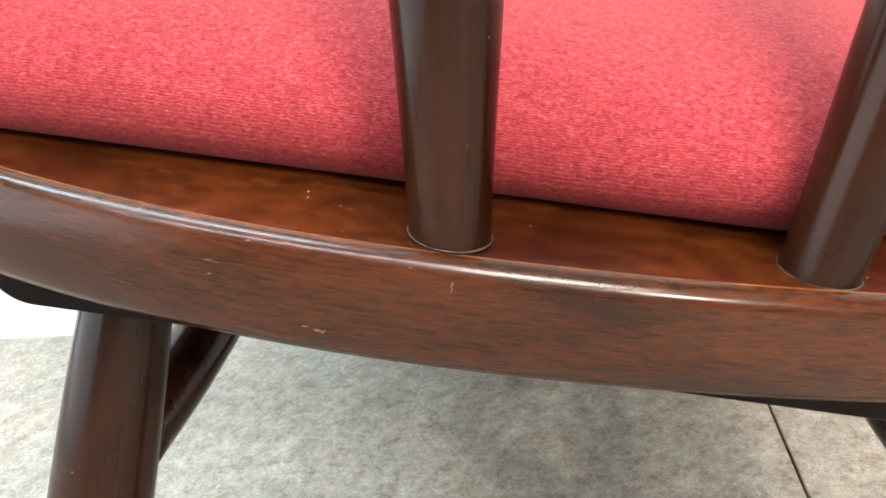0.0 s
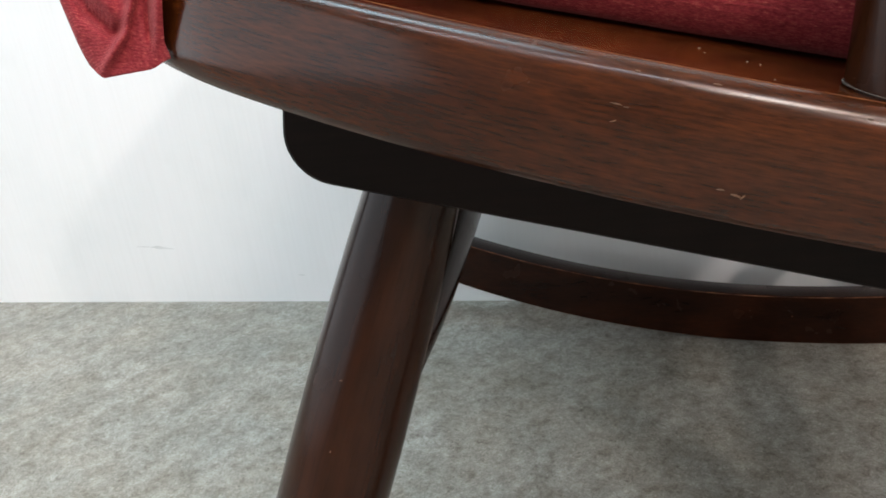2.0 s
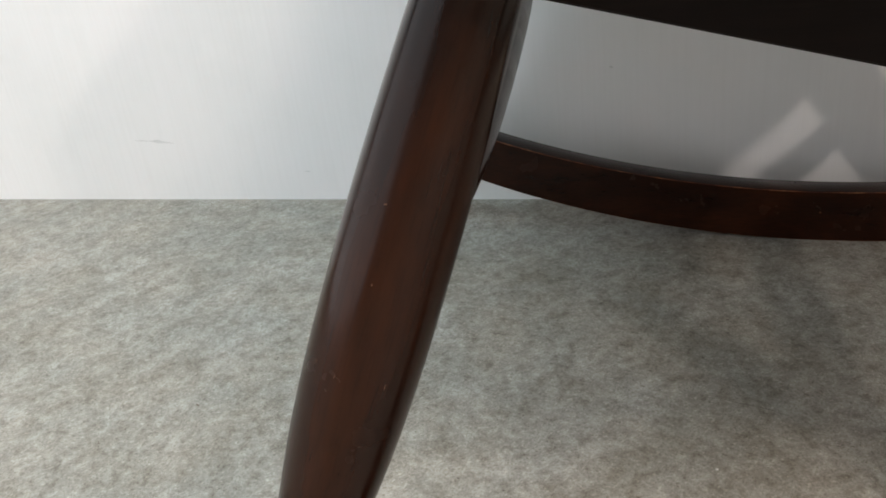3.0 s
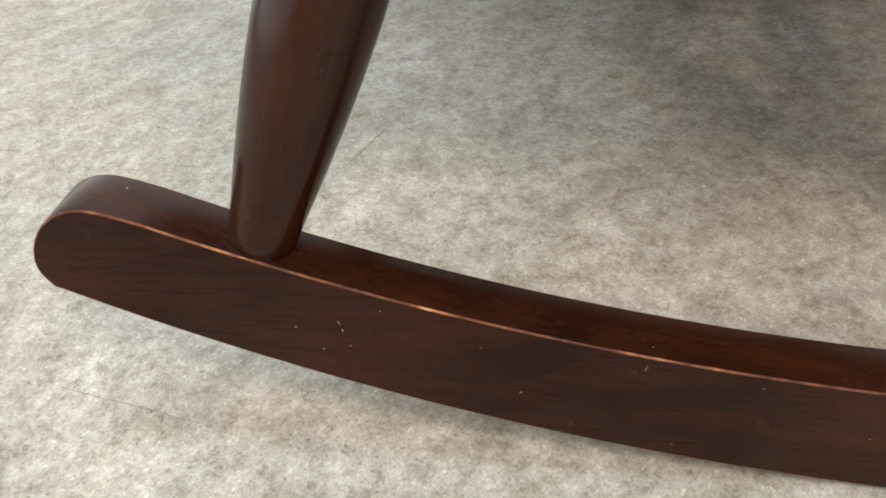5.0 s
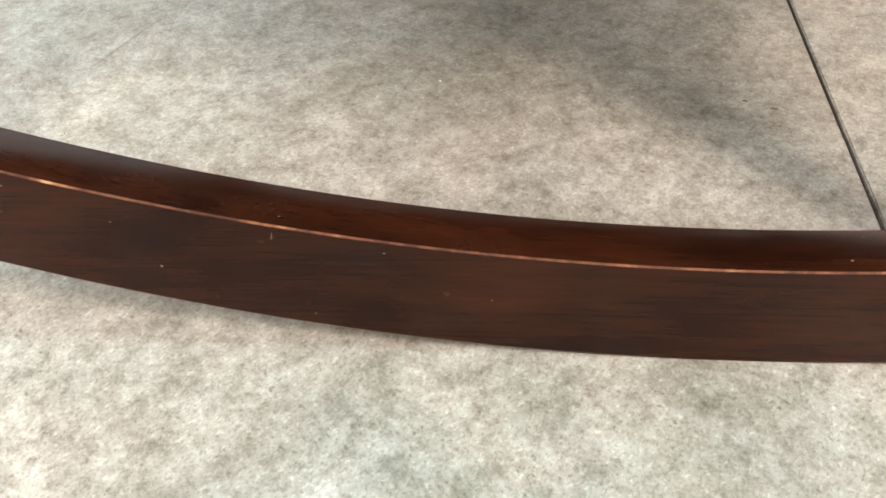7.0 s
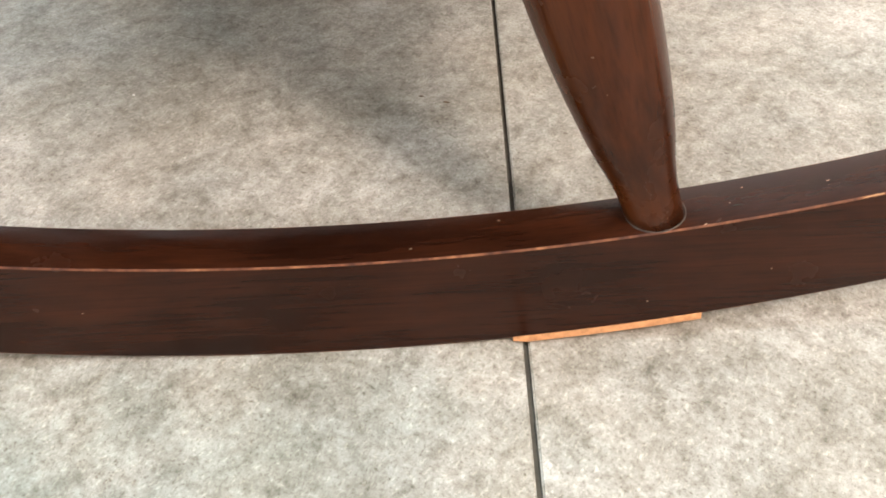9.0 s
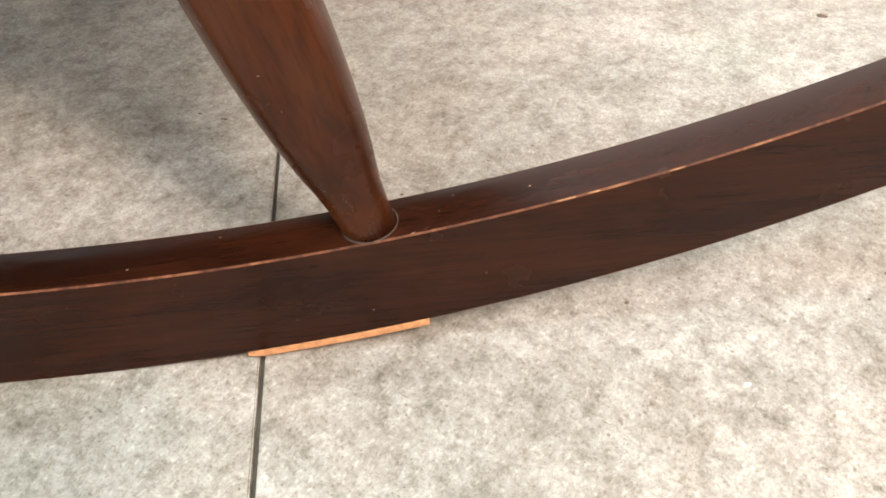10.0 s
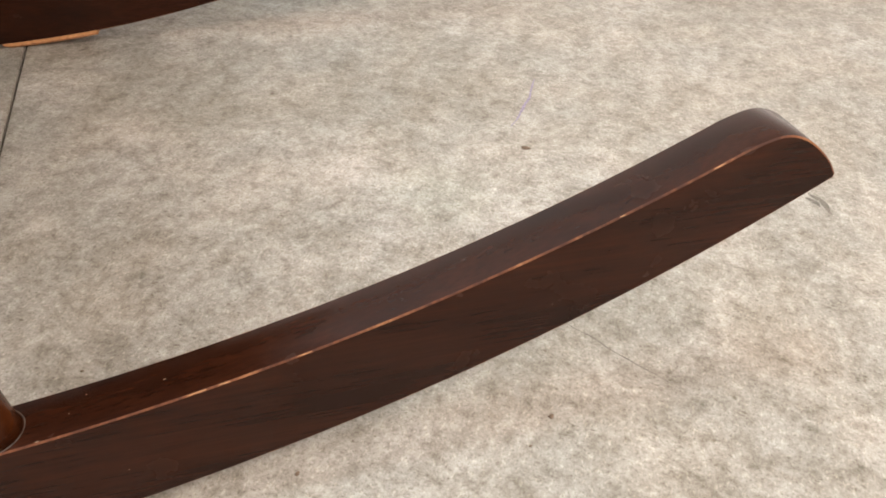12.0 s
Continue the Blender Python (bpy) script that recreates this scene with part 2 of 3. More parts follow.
def wall_paint():
    """White paint, faintly clouded, with the fine upright lines that a roller or brush leaves."""
    m, n, l, p = nodes_of("white_wall_paint")
    at = n.new("ShaderNodeTexCoord").outputs["Object"]
    cloud = ramp(n, [(0.3, (0.865, 0.880, 0.880)), (0.5, (0.895, 0.905, 0.905)), (0.7, (0.905, 0.905, 0.910))])
    l.new(noise_tex(n, l, at, 9, 4), cloud.inputs[0])
    lines = noise_tex(n, l, at, 260, 3, 0.6, (1, 1, 0.03))
    r = ramp(n, [(0.3, (0.975, 0.975, 0.972)), (0.6, (1, 1, 1))])
    l.new(lines, r.inputs[0])
    l.new(mix(n, l, cloud.outputs[0], r.outputs[0], 0.8, "MULTIPLY"), p.inputs["Base Color"])
    p.inputs["Roughness"].default_value = 0.45
    bump(n, l, lines, 0.12, 0.0004, p)
    return m


PAINT = wall_paint()
DULL = plain("dull_beige_paint", (0.32, 0.285, 0.26), 0.7, 0.06, 4, 0.0003)
CEIL = plain("ceiling_paint", (0.80, 0.80, 0.78), 0.8, 0.02, 6)
PAD = plain("tan_felt", (0.42, 0.20, 0.085), 0.95, 0.3, 260)
BARE = plain("bare_wood", (0.38, 0.205, 0.092), 0.6, 0.4, 400)
GLUE = plain("dried_glue", (0.055, 0.042, 0.033), 0.85, 0.6, 300)
DIRT = plain("grit", (0.15, 0.11, 0.075), 0.9, 0.4, 500)
CHIP = plain("pale_chip", (0.25, 0.18, 0.12), 0.7, 0.3, 500)
SCRATCH = plain("scratched_lacquer", (0.105, 0.049, 0.023), 0.6, 0.4, 500)
PALE = plain("pale_grit", (0.84, 0.83, 0.80), 0.9, 0.2, 500)
SCUFF = plain("scuff", (0.16, 0.150, 0.125), 0.8, 0.35, 400)
WALL_SMUDGE = plain("grey_smudge", (0.75, 0.765, 0.76), 0.6, 0.08, 300)
SMUDGE = plain("grey_green_smudge", (0.145, 0.135, 0.112), 0.7, 0.35, 400)
VIOLET = plain("violet_ink", (0.25, 0.22, 0.29), 0.7, 0.35, 400)


# ---- mesh helpers ----
def mesh_object(name, verts, faces, materials, smooth=True, slots=None):
    me = bpy.data.meshes.new(name)
    me.from_pydata([tuple(v) for v in verts], [], faces)
    for m in materials:
        me.materials.append(m)
    if slots:
        for f, s in zip(me.polygons, slots):
            f.material_index = s
    for f in me.polygons:
        f.use_smooth = smooth
    bm = bmesh.new()
    bm.from_mesh(me)
    bmesh.ops.recalc_face_normals(bm, faces=bm.faces)
    bm.to_mesh(me)
    bm.free()
    me.update()
    return new(name, me)


def child(ob, parent, label=""):
    ob.parent = parent
    ob.matrix_parent_inverse = parent.matrix_basis.inverted()
    if label:
        tagged(ob, label)
    return ob


def loft(rings, closed=True, caps=True):
    """Vertices and faces of a skin over rings of equal length."""
    k = len(rings[0])
    verts = [v for r in rings for v in r]
    faces = []
    for a in range(len(rings) - 1):
        for b in range(k if closed else k - 1):
            c = (b + 1) % k
            faces.append((a * k + b, a * k + c, (a + 1) * k + c, (a + 1) * k + b))
    if caps and closed:
        faces.append(tuple(range(k)))
        faces.append(tuple((len(rings) - 1) * k + b for b in range(k)))
    return verts, faces


def turned(name, base, tip, profile, material, sides=40):
    """A turned rod from base to tip; profile: (share of its length, radius)."""
    base, tip = Vector(base), Vector(tip)
    long = (tip - base).length
    rings = [[Vector((r * math.cos(a), r * math.sin(a), k * long)) for a in (2 * math.pi * i / sides for i in range(sides))] for k, r in profile]
    ob = mesh_object(name, *loft(rings), [material])
    ob.matrix_world = Matrix.Translation(base) @ (tip - base).to_track_quat("Z", "Y").to_matrix().to_4x4()
    return ob


def smooth_profile(knots, steps=28):
    """A smooth curve through (share, radius) knots."""
    xs, ys = zip(*knots)
    out = []
    for i in range(steps + 1):
        x = i / steps
        j = max(0, min(len(xs) - 2, next((k - 1 for k in range(1, len(xs)) if xs[k] >= x), len(xs) - 2)))
        def slope(k):
            a, b = max(0, k - 1), min(len(xs) - 1, k + 1)
            return (ys[b] - ys[a]) / (xs[b] - xs[a])
        h = xs[j + 1] - xs[j]
        u = (x - xs[j]) / h
        y = ((2 * u**3 - 3 * u**2 + 1) * ys[j] + (u**3 - 2 * u**2 + u) * h * slope(j)
             + (-2 * u**3 + 3 * u**2) * ys[j + 1] + (u**3 - u**2) * h * slope(j + 1))
        out.append((x, y))
    return out


# ---- the room ----
WALL_P, WALL_A = Vector((-0.264, 0.904, 0)), math.atan2(-0.0958, 1.0)
ROOM = Matrix.Translation(WALL_P) @ Matrix.Rotation(WALL_A, 4, "Z")


def box(name, lo, hi, material, m=Matrix()):
    bm = bmesh.new()
    bmesh.ops.create_cube(bm, size=1)
    for v in bm.verts:
        v.co = m @ Vector([lo[i] + (v.co[i] + 0.5) * (hi[i] - lo[i]) for i in range(3)])
    me = bpy.data.meshes.new(name)
    bm.to_mesh(me)
    bm.free()
    me.materials.append(material)
    return new(name, me)


floor = tagged(box("floor", (-3.4, -3.9, -0.06), (3.6, 1.4, -0.0035), GROUT), "grey mottled stone-look tile floor with thin dark joints", "floor", kind="structure")
for name, lo, hi, lab in (
    ("wall_north", (-1.75, 0.0, -0.02), (3.2, 0.12, 2.5), "plain white painted wall behind the chair"),
    ("wall_south", (-1.75, -4.12, -0.02), (3.2, -4.0, 2.5), "plain beige painted wall"),
    ("wall_east", (3.2, -4.12, -0.02), (3.32, 0.12, 2.5), "plain beige painted wall"),
):
    tagged(box(name, lo, hi, PAINT if name == "wall_north" else DULL, ROOM), lab, "wall", kind="structure")
# The opening is assumed, cut to hold the added daylight lamp.
wall_west = tagged(box("wall_west", (-1.87, -4.12, -0.02), (-1.75, -3.62, 2.5), DULL, ROOM), "plain beige painted wall with an assumed opening for the added daylight", "wall", kind="structure")
for lo, hi in (((-1.87, -0.04, -0.02), (-1.75, 0.12, 2.5)), ((-1.87, -3.62, 2.24), (-1.75, -0.04, 2.5)), ((-1.87, -3.62, -0.02), (-1.75, -0.04, 0.06))):
    box("wall_section", lo, hi, DULL, ROOM).parent = wall_west
tagged(box("ceiling", (-1.87, -4.12, 2.5), (3.32, 0.12, 2.6), CEIL, ROOM), "plain white ceiling", "ceiling", kind="structure")

# ---- rocking chair ----
chair = tagged(new("rocking_chair"), "dark red-brown stained wooden rocking chair with turned legs", "rocking chair")
K, C0, AX = 0.278, 0.3703, Vector((0.9972, -0.0748))
THETA = math.atan(K)
UP = Vector((math.sin(THETA) * AX.x, math.sin(THETA) * AX.y, math.cos(THETA)))


def seat_point(x, y, depth=0.0):
    """A point of the tilted seat's top plane, sunk by depth along its normal."""
    z = C0 - K * (AX.x * x + AX.y * (y - 0.25))
    return Vector((x, y, z)) - UP * depth


def near_edge(x):
    u = x + 0.04
    return 0.2175 + (1.1 * u * u + 5 * u**4 if u < 0 else 0.65 * u * u)


FAR = 1.072


def seat_outline():
    pts = [Vector((x, near_edge(x))) for x in np.linspace(0.222, -0.222, 70)]
    a = pts[-1]
    # front corner, then a bowed front edge
    pts += [Vector((a.x - 0.026 * math.sin(s), a.y + 0.006 + 0.034 * (1 - math.cos(s)))) for s in np.linspace(0.25, 1.5, 9)]
    mid = FAR / 2
    front = [Vector((-0.250 - 0.018 * (1 - ((y - mid) / 0.23) ** 2), y)) for y in np.linspace(0.318, FAR - 0.318, 24)]
    side = pts
    other = [Vector((p.x, FAR - p.y)) for p in reversed(side)]
    corner = [Vector((0.222 + 0.030 * math.sin(s), near_edge(0.222) + 0.006 + 0.034 * (1 - math.cos(s)))) for s in np.linspace(1.5, 0.25, 9)]
    back = [Vector((p.x, FAR - p.y)) for p in reversed(corner)]
    back += [Vector((0.253, y)) for y in np.linspace(FAR - 0.318, 0.318, 24)] + corner
    return side + front + other + back


def inset(outline, d):
    out, k = [], len(outline)
    for i, p in enumerate(outline):
        t = (outline[(i + 1) % k] - outline[i - 1]).normalized()
        out.append(p + Vector((t.y, -t.x)) * d)
    return out


OUT = seat_outline()
for _ in range(4):
    OUT = [OUT[i - 1] * 0.25 + OUT[i] * 0.5 + OUT[(i + 1) % len(OUT)] * 0.25 for i in range(len(OUT))]
AREA = sum(a.x * b.y - b.x * a.y for a, b in zip(OUT, OUT[1:] + OUT[:1]))
SIGN = 1 if AREA < 0 else -1


def plate(name, outline, profile, materials, worn):
    """A board over the outline; worn: the step of the profile that takes the second material."""
    rings = [[seat_point(p.x, p.y, depth) for p in inset(outline, SIGN * ins)] for ins, depth in profile]
    verts, faces = loft(rings)
    return mesh_object(name, verts, faces, materials, slots=[1 if i // len(outline) == worn else 0 for i in range(len(faces))])


seat = plate("seat", OUT, [(0.0120, 0.0), (0.0066, 0.0), (0.0058, 0.0001), (0.0042, 0.0006), (0.0026, 0.0016), (0.0013, 0.0030), (0.0005, 0.0046), (0.0, 0.0066), (-0.0006, 0.0170),
                           (-0.0004, 0.0275), (0.0004, 0.0330), (0.0018, 0.0360), (0.0045, 0.0370)], [WOOD_SEAT, WORN_SEAT], 1)
child(seat, chair, "thick seat board with worn rounded edge")


def batten(y0, y1):
    """Bearer under the seat with a rounded lower front corner."""
    prof = [(-0.1938, 0.0365), (0.160, 0.0365), (0.165, 0.048), (0.158, 0.063), (0.142, 0.0674)]
    prof += [(-0.1755 - 0.0172 * math.sin(a), 0.0502 + 0.0172 * math.cos(a)) for a in np.linspace(0, 1.45, 9)]
    rings = []
    for y, e in ((y0, 0.0008), (y0 + 0.0008, 0.0), (y1 - 0.0008, 0.0), (y1, 0.0008)):
        cx, cd = 0.0, 0.05
        rings.append([seat_point(x + (e if x < cx else -e), y, d + (e if d < cd else -e)) for x, d in prof])
    return mesh_object("seat_bearer", *loft(rings), [WOOD_SHADED], smooth=False)


child(batten(0.270, 0.318), chair, "bearer under the seat, its wood darkened for the seat's shade")
child(batten(FAR - 0.318, FAR - 0.270), chair, "bearer under the seat, its wood darkened for the seat's shade")

# rockers
TOP_C, TOP_R = Vector((0.085, 1.0830)), 1.0333
BOT_C, BOT_R = Vector((0.079, 0.9988)), 0.9988


def arc_z(c, r, x):
    return c.y - math.sqrt(r * r - (x - c.x) ** 2)


def rounded(points, steps=3):
    """A smooth line through points, with steps pieces between each two."""
    p = [2 * Vector(points[0]) - Vector(points[1])] + [Vector(q) for q in points] + [2 * Vector(points[-1]) - Vector(points[-2])]
    out = []
    for a, b, c, d in zip(p, p[1:], p[2:], p[3:]):
        for k in range(steps):
            u = k / steps
            v = 0.5 * (2 * b + (c - a) * u + (2 * a - 5 * b + 4 * c - d) * u * u + (3 * b - a - 3 * c + d) * u**3)
            out.append((v.x, v.y))
    return out + [tuple(points[-1])]


def rocker_profile():
    """The upper and the lower line of the side, from nose to tail, of equal count."""
    nose = [(-0.3470, 0.0950), (-0.3511, 0.1018), (-0.3515, 0.1086), (-0.3490, 0.1162), (-0.3440, 0.1232), (-0.3380, 0.1280), (-0.3310, 0.1307), (-0.3240, 0.1311), (-0.3170, 0.1298), (-0.3105, 0.1278)]
    top = [(x, arc_z(TOP_C, TOP_R, x)) for x in np.linspace(-0.303, 0.530, 67)]
    tail = [(0.538, 0.1533), (0.5455, 0.1550), (0.5525, 0.1542), (0.5595, 0.1511), (0.5668, 0.1453), (0.5723, 0.1394), (0.5757, 0.1340)]
    upper = rounded(nose + top[:1]) + top[1:-1] + rounded(top[-1:] + tail)
    lower = [(x, arc_z(BOT_C, BOT_R, x)) for x in [-0.3445] + [max(-0.340, min(0.5735, p[0])) * 0.999 + 0.0004 * i / len(upper) for i, p in enumerate(upper[1:-1])] + [0.5752]]
    return upper, lower


CAMBER = 0.08


def rocker(m, camber):
    upper, lower = rocker_profile()
    prof = upper + lower[::-1]
    k, h = len(prof), len(upper)
    w, e = 0.0252, 0.0007

    def ring(y, d):
        out = []
        for i, p in enumerate(prof):
            a, b = prof[i - 1], prof[(i + 1) % k]
            t = Vector((b[0] - a[0], b[1] - a[1])).normalized()
            lean = camber * (p[1] - arc_z(TOP_C, TOP_R, p[0]))
            out.append(m @ Vector((p[0] + t.y * d, y + lean, p[1] - t.x * d)))
        return out

    rings = [ring(0, e * 1.1), ring(e * 0.35, e * 0.3), ring(e, 0), ring(w - e, 0), ring(w - e * 0.35, e * 0.3), ring(w, e * 1.1)]
    verts, faces = loft(rings, caps=False)
    slots = [1 if i // k in (0, 1, 3, 4) else 0 for i in range(len(faces))]
    for r in (rings[0], rings[-1]):
        o = len(verts)
        verts += r
        faces += [(o + i, o + i + 1, o + k - 2 - i, o + k - 1 - i) for i in range(h - 1)]
        slots += [0] * (h - 1)
    return mesh_object("rocker", verts, faces, [WOOD_X, WORN], slots=slots)


NEAR_M = Matrix.Translation((0, 0.2427, 0))
FAR_M = Matrix.Translation((0.19, 0.7605, 0)) @ Matrix.Rotation(math.atan(-0.142), 4, "Z") @ Matrix.Rotation(-0.004, 4, "Y") @ Matrix.Translation((-0.19, 0, 0))


def felt_pad(m, camber, x0, x1):
    xs = np.linspace(x0, x1, 14)
    rings = []
    for x in xs:
        z = arc_z(BOT_C, BOT_R, x)
        t = 0.0035 * min(1, (x - x0) / 0.008 + 0.3)
        o = -camber * 0.05
        rings.append([m @ Vector((x, y + o, z + dz)) for y, dz in ((-0.0006, 0.0008), (-0.0012, -t * 0.5), (0.0, -t), (0.0252, -t), (0.0260, -t * 0.5), (0.0257, 0.0008))])
    return mesh_object("felt_pad", *loft(rings), [PAD], smooth=False)


for m, tilt in ((NEAR_M, CAMBER), (FAR_M, 0.0)):
    r = child(rocker(m, tilt), chair, "curved dark rocker with orange worn edges")
    child(felt_pad(m, tilt, 0.158, 0.239), r, "tan felt glide strip")

# legs: base, tip and radii up the length
FRONT_R = smooth_profile([(0, 0.0129), (0.06, 0.0145), (0.16, 0.0179), (0.30, 0.0212), (0.45, 0.0223), (0.65, 0.0213), (0.84, 0.0190), (1, 0.0160)])
REAR_R = smooth_profile([(0, 0.0114), (0.07, 0.0124), (0.17, 0.0174), (0.32, 0.0217), (0.50, 0.0234), (0.68, 0.0230), (0.85, 0.0206), (1, 0.0170)])


def leg(base, way, z0, z1, prof, material, label):
    b = Vector(base) + Vector((*way, 1)) * (z0 - base[2])
    t = Vector(base) + Vector((*way, 1)) * (z1 - base[2])
    return child(turned("leg", b, t, prof, material), chair, label)


leg((-0.2677, 0.2544, 0.095), (0.389, 0.182), 0.104, 0.365, FRONT_R, WOOD_Z, "turned front leg with swollen middle")
leg((-0.2740, 0.8380, 0.095), (0.389, -0.182), 0.104, 0.365, FRONT_R, WOOD_Z, "turned front leg with swollen middle")
leg((0.2161, 0.2553, 0.060), (-0.335, 0.161), 0.055, 0.300, REAR_R, WOOD_REAR_LIT, "red-brown turned rear leg, its wood lightened as if lit")
leg((0.2155, 0.7710, 0.060), (-0.335, -0.161), 0.055, 0.300, REAR_R, WOOD_REAR_LIT, "red-brown turned rear leg, its wood lightened as if lit")


def foot_ring(x, y, r):
    """A thin rim where a leg enters the rocker."""
    rings = []
    for i in range(41):
        a = 2 * math.pi * i / 40
        px = x + r * math.cos(a)
        o = Vector((px, y + r * math.sin(a), arc_z(TOP_C, TOP_R, px)))
        e = Vector((math.cos(a), math.sin(a), 0))
        g = 0.00045 * (0.8 + 0.7 * noise.noise(o * 240))
        rings.append([o + e * g * math.cos(u) + Vector((0, 0, g * math.sin(u))) for u in (0.0, 1.1, 2.2, 3.6, 5.0)])
    return mesh_object("glue_line", *loft(rings, caps=False), [GLUE])


def on_leg(base, way, z):
    return Vector(base) + Vector((*way, 1)) * (z - base[2])


for x, y, r in ((0.2172, 0.2549, 0.0119),):
    child(foot_ring(x, y, r), next(o for o in chair.children if o.name == "rocker"), "dried glue line round a leg's foot")

a = on_leg((-0.2592, 0.2534, 0.095), (0.389, 0.182), 0.270)
b = on_leg((-0.2655, 0.8380, 0.095), (0.389, -0.182), 0.270)
child(turned("stretcher", a, b, smooth_profile([(0, 0.0122), (0.15, 0.0166), (0.5, 0.0186), (0.85, 0.0166), (1, 0.0122)]), WOOD_X), chair, "slim turned stretcher between the front legs")


a = on_leg((0.2161, 0.2553, 0.060), (-0.335, 0.161), 0.157)
b = on_leg((0.2155, 0.7710, 0.060), (-0.335, -0.161), 0.157)
child(turned("stretcher", a, b, smooth_profile([(0, 0.0125), (0.10, 0.0150), (0.5, 0.0178), (0.90, 0.0150), (1, 0.0125)]), WOOD_Z), chair, "slim turned stretcher between the rear legs")


def spindle(base, way, height, label):
    base = Vector(base)
    tip = base + Vector((*way, 1)) * height
    low = base - Vector((*way, 1)) * 0.012
    prof = smooth_profile([(0, 0.0122), (0.10, 0.0126), (0.40, 0.0160), (0.70, 0.0172), (1, 0.0165)])
    ob = child(turned("spindle", low, tip, prof, WOOD_Z), chair, label)
    # thin ring of dried glue round the foot
    ring = []
    q = UP.to_track_quat("Z", "Y")
    for i in range(40):
        s = 2 * math.pi * i / 40
        o = base + q @ Vector((math.cos(s), math.sin(s), 0)) * 0.0127
        out = (q @ Vector((math.cos(s), math.sin(s), 0)))
        wob = max(0.05, 0.7 + 1.1 * noise.noise(o * 160))
        ring.append([o + out * 0.0003 * wob * math.cos(u) + UP * 0.0003 * wob * math.sin(u) for u in (0.2, 1.2, 2.2, 3.6, 5.2)])
    ring.append(ring[0])
    child(mesh_object("glue_line", *loft(ring, caps=False), [GLUE]), ob, "dried glue line round the foot")
    return ob


spindle((-0.0295, 0.2360, 0.3790), (0.138, 0.018), 0.22, "tapered round arm spindle")
spindle((0.0802, 0.2465, 0.3480), (0.390, 0.080), 0.22, "tapered round arm spindle leaning back")
spindle((-0.0295, FAR - 0.2360, 0.3790 + 0.6 * 0.0208), (0.138, -0.018), 0.22, "tapered round arm spindle")
spindle((0.0802, FAR - 0.2465, 0.3480 + 0.6 * 0.0208), (0.390, -0.080), 0.22, "tapered round arm spindle leaning back")

# ---- cushion ----
cushion = tagged(new("seat_cushion"), "red knitted seat cushion, cover folded over the seat's front edge", "cushion")


def cushion_outline():
    near = [Vector((x, 0.2655 + (3.0 * (x - 0.06) ** 2 if 0.06 < x < 0.12 else 0.36 * (x - 0.12) + 0.0108 if x > 0.1 else 0.0))) for x in np.linspace(0.265, -0.236, 68)]
    corner = [Vector((-0.236 - 0.030 * math.sin(s), 0.2655 + 0.030 * (1 - math.cos(s)))) for s in np.linspace(0.2, 1.5, 8)]
    front = [Vector((-0.267 - 0.012 * math.sin(math.pi * s), 0.305 + s * (FAR - 0.61))) for s in np.linspace(0.02, 0.98, 26)]
    side = near + corner
    # far back cut forward for light on the wall, near end extended for the camera's view
    other = [Vector((min(p.x, 0.130), FAR - p.y)) for p in reversed(side) if p.x < 0.13]
    p0, p1 = other[-1], near[0]
    bend = Vector((0.130, 0.54))
    back = [p0.lerp(bend, k) for k in np.linspace(0.05, 1, 10)] + [bend.lerp(p1, k) for k in np.linspace(0.1, 0.96, 14)]
    return side + front + other + back


def cushion_body():
    o = cushion_outline()
    area = sum(a.x * b.y - b.x * a.y for a, b in zip(o, o[1:] + o[:1]))
    sg = 1 if area < 0 else -1
    prof = [(0.035, 0.0004), (0.014, 0.0004), (0.0062, 0.0010), (0.0028, 0.0030), (-0.0008, 0.0068), (-0.0036, 0.0115), (-0.0050, 0.0170), (-0.0050, 0.0225),
            (-0.0030, 0.0285), (0.0010, 0.0342), (0.0070, 0.0400), (0.0150, 0.0455), (0.0265, 0.0508), (0.0420, 0.0558), (0.0620, 0.0605), (0.090, 0.0650)]
    rings = []
    for ins, h in prof:
        ring = []
        near_ring = inset(o, sg * min(ins, 0.015))
        for p in [q.lerp(Vector((-0.03, FAR / 2)), max(0.0, ins - 0.015) / 0.27) for q in near_ring]:
            w = noise.noise(Vector((p.x * 14, p.y * 14, h * 18))) * 0.0022 * min(1, h / 0.01)
            w += noise.noise(Vector((p.x * 75, p.y * 75, 4.0))) * 0.0011 * math.exp(-(((h - 0.005) / 0.005) ** 2))
            q = seat_point(p.x, p.y, -h)
            ring.append(q + UP * w * 0.6 + Vector((0, -1 if p.y < FAR / 2 else 1, 0)) * w)
        rings.append(ring)
    ob = mesh_object("cover", *loft(rings), [FABRIC])
    return ob


child(cushion_body(), cushion)


